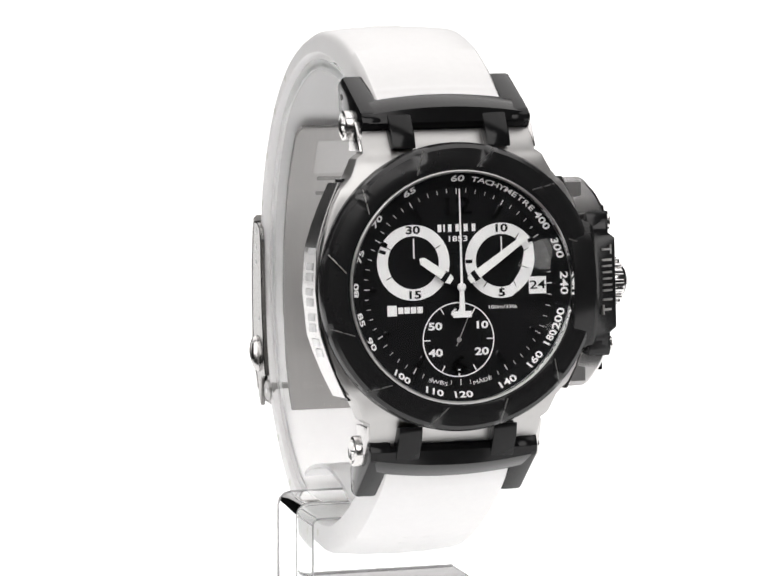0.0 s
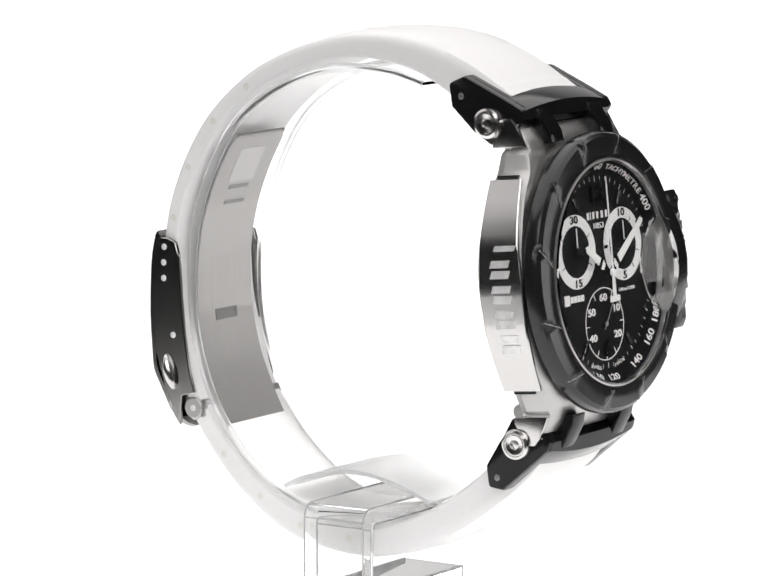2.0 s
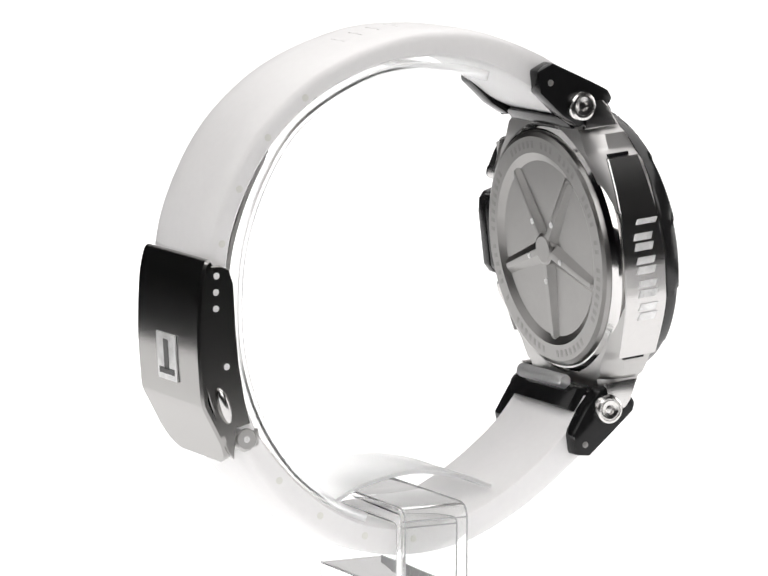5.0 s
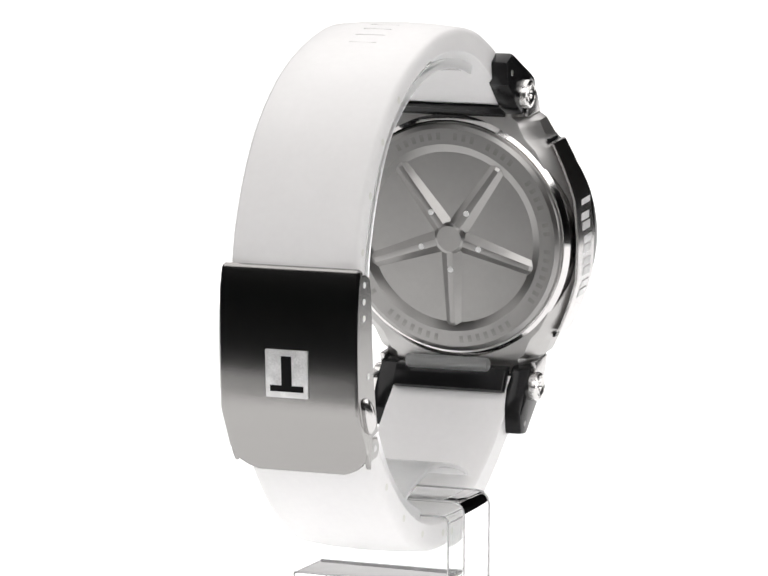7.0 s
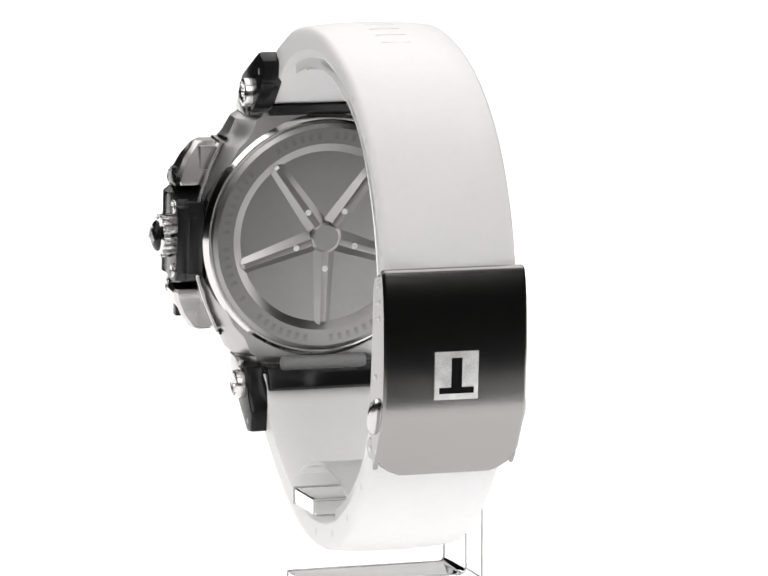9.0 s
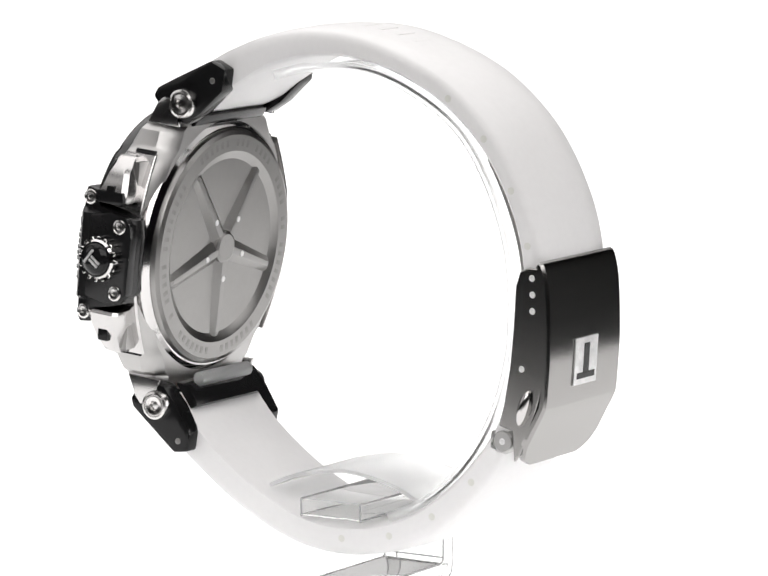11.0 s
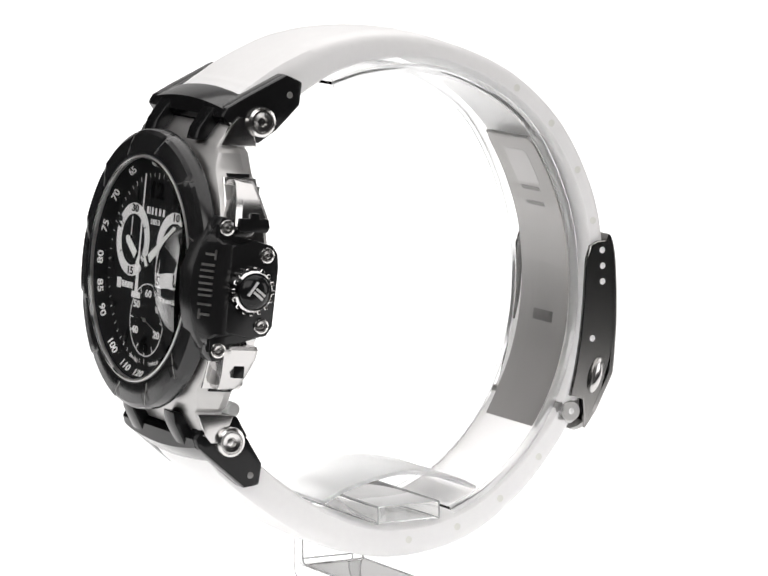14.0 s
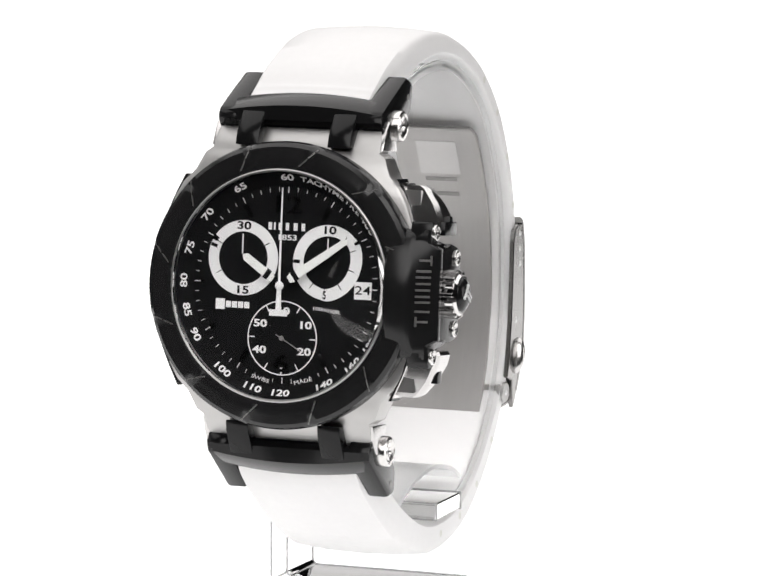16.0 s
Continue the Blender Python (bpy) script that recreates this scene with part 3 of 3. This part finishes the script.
# ---- case back ----
back = part("case_back", lathe([(0, -9.25), (13.6, -9.25), (14.5, -9.7), (14.9, -9.95), (17.4, -9.95), (18.1, -9.6), (18.35, -8.9), (18.35, -8.6), (0, -8.6)], 96, closed=False), BACKSTEEL, watch,
            "steel case back with a five-spoke wheel relief", CASE, 20)
for k in range(5):
    bm = bmesh.new()
    rows = []
    for r, wd, h in ((1.6, 1.8, 1.0), (4.0, 1.75, 0.95), (9.0, 1.5, 0.8), (13.6, 1.3, 0.6), (14.3, 1.1, 0.2)):
        rows.append([(r, -wd, -9.2), (r, -wd * 0.3, -9.2 - h), (r, 0, -9.2 - h * 1.03), (r, wd * 0.3, -9.2 - h), (r, wd, -9.2), (r, 0, -9.1)])
    loft(rows, bm)
    bm.transform(pose(0, 0, 0, 0, 0, -90 + 72 * k))
    part("spoke", bm, BACKSTEEL, back, "grooved wheel spoke", CASE, 20)
    a = radians(-90 + 72 * k)
    set_part("rivet", pin_and_hole_disc, CASE @ pose(5.0 * math.cos(a), 5.0 * math.sin(a), -10.15, 180, 0, 0), back)
part("hub", lathe([(0, -10.35), (2.0, -10.35), (2.5, -10.1), (2.6, -9.1), (0, -9.1)], 40, closed=False), BACKSTEEL, back, "round wheel hub", CASE, 25)
glyph = mesh_of("engraved_bar", box(-0.32, 0.32, -0.55, 0.55, -0.01, 0.01), GROOVE)
for k in range(72):
    if k % 18 in (0, 9, 10) or (k * 7) % 11 == 0:
        continue
    set_part("engraved_bar", glyph, CASE @ pose(0, 0, -9.955, 0, 0, 5 * k) @ pose(16.2, 0, 0, 0, 0, 90), back)

# ---- strap ----
UPPER = curve([(-28.2, 19.8), (-24.0, 21.7), (-19.6, 24.8), (-12.5, 28.6), (-5, 30.1), (2, 29.9), (9, 28.0), (16.5, 24.1), (23.4, 17.6), (28.2, 9), (30.2, 1), (30.0, -8), (28.85, -13.7)])
LOWER = curve([(28.6, -13), (26.2, -22), (21, -29.3), (15, -34.8), (8, -38.6), (0, -40.0), (-8, -39.1), (-16.4, -35.2), (-23.6, -30.0), (-27.4, -26.0), (-30.0, -22.4)])


def band(te, tc, hw):
    """A crowned band section: edge thickness te, extra height tc in the middle, half width hw."""
    return [(-hw + 0.5, 0), (-hw, 0.4), (-hw, te * 0.62), (-hw + 0.25, te * 0.86), (-hw + 0.9, te), (-hw * 0.5, te + tc * 0.75), (0, te + tc), (hw * 0.5, te + tc * 0.75),
            (hw - 0.9, te), (hw - 0.25, te * 0.86), (hw, te * 0.62), (hw, 0.4), (hw - 0.5, 0)]


def upper_section(s):
    return band(blend([(0, 5.6), (0.09, 6.0), (0.18, 5.4), (0.27, 4.2), (0.36, 3.6), (0.46, 3.0), (1, 2.9)], s), 0.5, 10.0)


def lower_section(s):
    return band(blend([(0, 3.0), (0.2, 3.7), (0.4, 4.3), (0.6, 4.5), (0.8, 4.9), (0.9, 5.6), (1, 5.8)], s), 0.5, 10.0)


upper_strap = part("upper_strap", strip(UPPER, upper_section), RUBBER, watch, "white rubber strap half, plain and curved", None, 40)
lower_strap = part("lower_strap", strip(LOWER, lower_section), RUBBER, watch, "white rubber strap half, plain and curved", None, 40)
# low relief bars across both halves
for line, owner, spots, over in ((UPPER, upper_strap, (0.37, 0.40, 0.43, 0.46), upper_section), (LOWER, lower_strap, (0.63, 0.66, 0.69), lower_section)):
    n = len(line)
    for s0 in spots:
        k = int(s0 * n)
        top = max(h for x, h in over(s0))
        part("relief_bar", strip(line[k:k + 2], lambda s, h=top: [(-2.6, h - 0.6), (-2.5, h - 0.1), (-2.1, h + 0.012), (2.1, h + 0.012), (2.5, h - 0.1), (2.6, h - 0.6)]), RUBBER, owner, "", None, 60)
pit = mesh_of("pin_hole", lathe([(0, 0.02), (0.55, 0.02), (0.6, -0.3), (0, -0.3)], 14, closed=False), RUBBER_PIT)
for owner, line, spots in ((upper_strap, UPPER, ((17.9, 25.4), (24.2, 19.9), (29.0, 12.5), (31.5, 4.4))), (lower_strap, LOWER, ((22.6, -31.9), (15.6, -37.7), (8.0, -41.6), (-0.6, -42.9)))):
    for spot in spots:
        k = min(range(1, len(line) - 1), key=lambda i: (line[i] - Vector(spot)).length)
        d = (line[k + 1] - line[k - 1]).normalized()
        y, z = line[k] + Vector((-d.y, d.x)) * (1.35 if owner is upper_strap else 1.9) + d * (Vector(spot) - line[k]).dot(d)
        for side in (-1, 1):
            set_part("pin_hole", pit, pose(9.985 * side, y, z, 0, 90 * side, 0), owner)

# ---- folding clasp ----
COVER = curve([(33.5, 2.2), (34.2, 1.5), (34.9, -1.5), (35.2, -6), (35.25, -11.0), (35.0, -15.2), (34.7, -18.6), (34.3, -19.9), (32.5, -23.3), (29.9, -28.3)], 6)


def cover_section(s):
    hw = blend([(0, 10.8), (0.93, 10.8), (0.97, 9.6), (1, 7.2)], s)
    return [(-hw, -1.0), (-hw, -0.4), (-hw + 0.4, 0), (hw - 0.4, 0), (hw, -0.4), (hw, -1.0)]


cover = part("clasp_cover", strip(COVER, cover_section), BRUSHED, watch, "brushed steel folding clasp cover with a square plaque", None, 35)
SIDE = [(33.6, 1.2), (31.6, 1.2), (30.3, 0.6), (29.6, -1.6), (29.25, -7.7), (28.7, -13.5), (27.8, -18.7), (26.9, -22.2), (29.2, -22.8), (29.5, -27.4),
        (30.6, -26.0), (32.3, -21.8), (34.0, -16.4), (34.7, -10), (34.7, -3.6)]
for side in (-1, 1):
    lo, hi = sorted((10.0 * side, 10.75 * side))
    part("side_wall", prism(SIDE, lo, hi, "x", 0.12, 1), BRUSHED, cover, "plain steel side wall", None, 30)
    # pale discs imitate the white light seen through holes in the wall
    for y, z in ((32.3, -0.2), (32.4, -2.6), (32.4, -5.0), (30.7, -13.6)):
        set_part("pin_and_hole_disc", pin_and_hole_disc, pose(10.75 * side, y, z, 0, 90 * side, 0), cover)
    # release button: a flattened oval that bulges from the side wall
    bm = bmesh.new()
    bmesh.ops.create_uvsphere(bm, u_segments=20, v_segments=12, radius=1)
    bm.transform(pose(10.7 * side, 31.2, -19.3, -17, 0, 0) @ Matrix.Diagonal((1.4, 0.95, 2.9, 1)))
    part("release_button", bm, FLANK, cover, "oval polished release button", None, 60)
plaque_place = Matrix.Translation((0, 35.12, -13.2)) @ pose(0, 0, 0, 90 + 3.4, 0, 180)
part("plaque", box(-3.3, 3.3, -3.5, 3.5, 0.02, 0.28, 0.08), PLAQUE, cover, "frosted silver square with a dark bar emblem", plaque_place, 30)
for x0, x1, y0, y1 in ((-0.8, 0.8, -1.9, 2.6), (-2.6, 2.6, -2.6, -1.7)):
    part("plaque_bar", box(x0, x1, y0, y1, 0.2, 0.34), BLACK, cover, "", plaque_place, 0)
bm = lathe([(0, -10.4), (1.45, -10.4), (1.6, -10.2), (1.6, 10.2), (1.45, 10.4), (0, 10.4)], 28, closed=False)
hinge = part("hinge", bm, SATIN, watch, "steel hinge barrel of the clasp", Matrix.Translation((0, 27.3, -24.6)) @ pose(0, 0, 0, 0, 90, 0))
for side in (-1, 1):
    set_part("pin_and_hole_disc", pin_and_hole_disc, pose(10.4 * side, 27.3, -24.6, 0, 90 * side, 0), hinge)
part("hinge_leaf", prism([(25.2, -23.2), (29.0, -22.9), (29.0, -25.6), (27.5, -26.6), (24.8, -25.9)], -10.0, 10.0, "x", 0.3), SATIN, hinge, "", None, 30)

BLADE = curve([(22.0, 16.9), (25.4, 10.6), (27.9, 3.5), (28.9, -4), (28.6, -11), (27.2, -17.5), (25.0, -23.0), (22.9, -27.2)], 12)


def blade_section(s):
    hw = blend([(0, 6.2), (0.04, 6.9), (0.5, 7.2), (1, 7.6)], s)
    return [(-hw, 0.55), (-hw, -0.05), (-hw + 0.12, -0.15), (hw - 0.12, -0.15), (hw, -0.05), (hw, 0.55)]


def on_blade(z0, z1, hw, lift, mat, label):
    """A shallow rectangle on the inner face of the blade between two heights."""
    part(label.split()[-1], strip([p for p in BLADE if z0 <= p.y <= z1], lambda s: [(-hw, 0.1), (-hw, -0.15 - lift), (hw, -0.15 - lift), (hw, 0.1)]), mat, blade, label, None, 20)


blade = part("clasp_blade", strip(BLADE, blade_section), BLADE_STEEL, watch, "curved brushed steel inner blade of the clasp", None, 30)
n = len(BLADE)
on_blade(9.2, 14.8, 3.3, 0.05, SATIN, "shallow stamped panel")
on_blade(8.0, 9.2, 2.6, 0.07, GROOVE, "narrow dark slot")
on_blade(5.8, 7.0, 2.6, 0.07, GROOVE, "narrow dark slot")
on_blade(-12.2, -10.3, 2.8, 0.06, GROOVE, "dark oblong slot")
part("clasp_tongue", strip(BLADE[n // 3:], lambda s: [(-5.2, 1.3), (-5.2, 0.7), (5.2, 0.7), (5.2, 1.3)]), BLADE_STEEL, blade, "second folded steel blade", None, 30)
part("blade_end", lathe([(0, -6.2), (0.4, -6.2), (0.4, 6.2), (0, 6.2)], 16, closed=False), BLADE_STEEL, blade, "", Matrix.Translation((0, 22.1, 16.9)) @ pose(0, 0, 0, 0, 90, 0))

# ---- the clear stand ----
stand = new("watch_stand")
tagged(stand, "clear bent acrylic watch stand with a cuff inside the strap", "stand")
outline = [(12.6, -51.75), (12.6, -49.0)]
outline += [(-11.6 - 0.85 * math.sin(radians(a)), -48.15 - 0.85 * math.cos(radians(a))) for a in (0, 30, 60, 90)]
outline += [(-11.6 - 0.85 * math.cos(radians(a)), -39.6 + 0.85 * math.sin(radians(a))) for a in (0, 30, 60, 90)]
outline += [(11.6, -38.75), (11.6, -36.2)]
outline += [(-13.1 - 1.95 * math.sin(radians(a)), -38.15 + 1.95 * math.cos(radians(a))) for a in (0, 30, 60, 90)]
outline += [(-13.05 - 2.0 * math.cos(radians(a)), -49.75 - 2.0 * math.sin(radians(a))) for a in (0, 30, 60, 90)]
FLIP = Matrix(((1, 0, 0, 0), (0, 0, 1, 0), (0, 1, 0, 0), (0, 0, 0, 1)))
part("bent_frame", prism(outline, -6.9, 3.8, "z", 0.7, 3), ACRYLIC, stand, "clear bent acrylic strip", FLIP, 35)
# grey rods along the sheet's edges stand in for the room's dark reflections
def edge_line(points, closed, r=0.13):
    bm = bmesh.new()
    n = len(points)
    for i in range(n if closed else n - 1):
        p, q = Vector(points[i]), Vector(points[(i + 1) % n])
        d = (q - p).normalized()
        a = d.orthogonal().normalized()
        b = d.cross(a)
        loft([[e + (a * math.cos(t) + b * math.sin(t)) * r for t in (0, 1.571, 3.142, 4.712)] for e in (p, q)], bm)
    return bm


for y in (-6.75, 3.65):
    part("drawn_edge_reflection", edge_line([(x, y, z) for x, z in outline], True), EDGE, stand, "", None, 40)
for x, z in ((-14.95, -38.2), (-14.95, -49.7), (-12.55, -39.6), (-12.55, -48.2), (-13.1, -36.3), (12.5, -49.1), (12.5, -51.6), (-11.6, -38.85), (-11.6, -49.1)):
    part("drawn_edge_reflection", edge_line([(x, -6.75, z), (x, 3.65, z)], False), EDGE, stand, "", None, 40)
CUFF = curve([(-13, 26.6), (-7, 28.0), (2, 28.2), (10, 25.9), (18.4, 20.6), (23.6, 13.2), (26.9, 4.5), (27.9, -4), (27.3, -13), (24.4, -22), (19.4, -29.6), (13, -35.0), (7, -37.8)])
cuff = part("cuff", strip(CUFF, lambda s: [(-9.0, 0.2), (-8.9, 0.5), (8.9, 0.5), (9.0, 0.2), (8.8, 0.0), (-8.8, 0.0)]), FILM, stand, "clear flexible cuff inside the strap", None, 35)
cuff.visible_shadow = False  # clear sheet, lets the light through
for side in (-1, 1):
    part("cuff_edge", strip(CUFF, lambda s, k=side: [(k * 9.0, 1.0), (k * 9.35, 1.0), (k * 9.35, -0.45), (k * 9.0, -0.45)]), FROST, cuff, "bright sawn edge of the cuff", None, 35)
wrap = part("clear_wrap", lathe([(0, -6.8), (0.9, -6.8), (1.1, -6.5), (1.1, 6.5), (0.9, 6.8), (0, 6.8)], 20, closed=False), FROST, watch, "clear plastic tube under the lower lug",
            Matrix.Translation((0.3, -28.3, -20.6)) @ pose(0, 0, 0, 0, 90, 0))
wrap.visible_shadow = False  # clear plastic, lets the light through
SADDLE = curve([(-14.2, -35.6), (-9, -33.6), (-1, -32.3), (7, -33.6), (11.6, -35.6)])
part("saddle", strip(SADDLE, lambda s: [(-8.6, 0), (-8.6, 0.6), (8.6, 0.6), (8.6, 0)]), FROST, stand, "arched clear saddle", None, 35)


def motions():
    """The turntable goes round once in eighteen seconds; the small seconds hand steps once a second."""
    turn = [(0.5 * k, pose(0, 0, LIFT, 0, 0, 16.7 + 20.138 * 0.5 * k)) for k in range(33)]
    walk(watch, turn)
    walk(stand, turn)
    axis = MM @ FACE @ pose(LOW[0], LOW[1], 0)
    place = Matrix.Translation(axis.translation)
    face = CASE.to_3x3().to_4x4()
    rows = []
    for k in range(17):
        m = place @ face @ pose(0, 0, 0, 0, 0, -6 * (k + 4))
        rows += [(k, m), (min(16.0, k + 0.85), m)] if k < 16 else [(k, m)]
    walk(seconds_hand, rows)


motions()
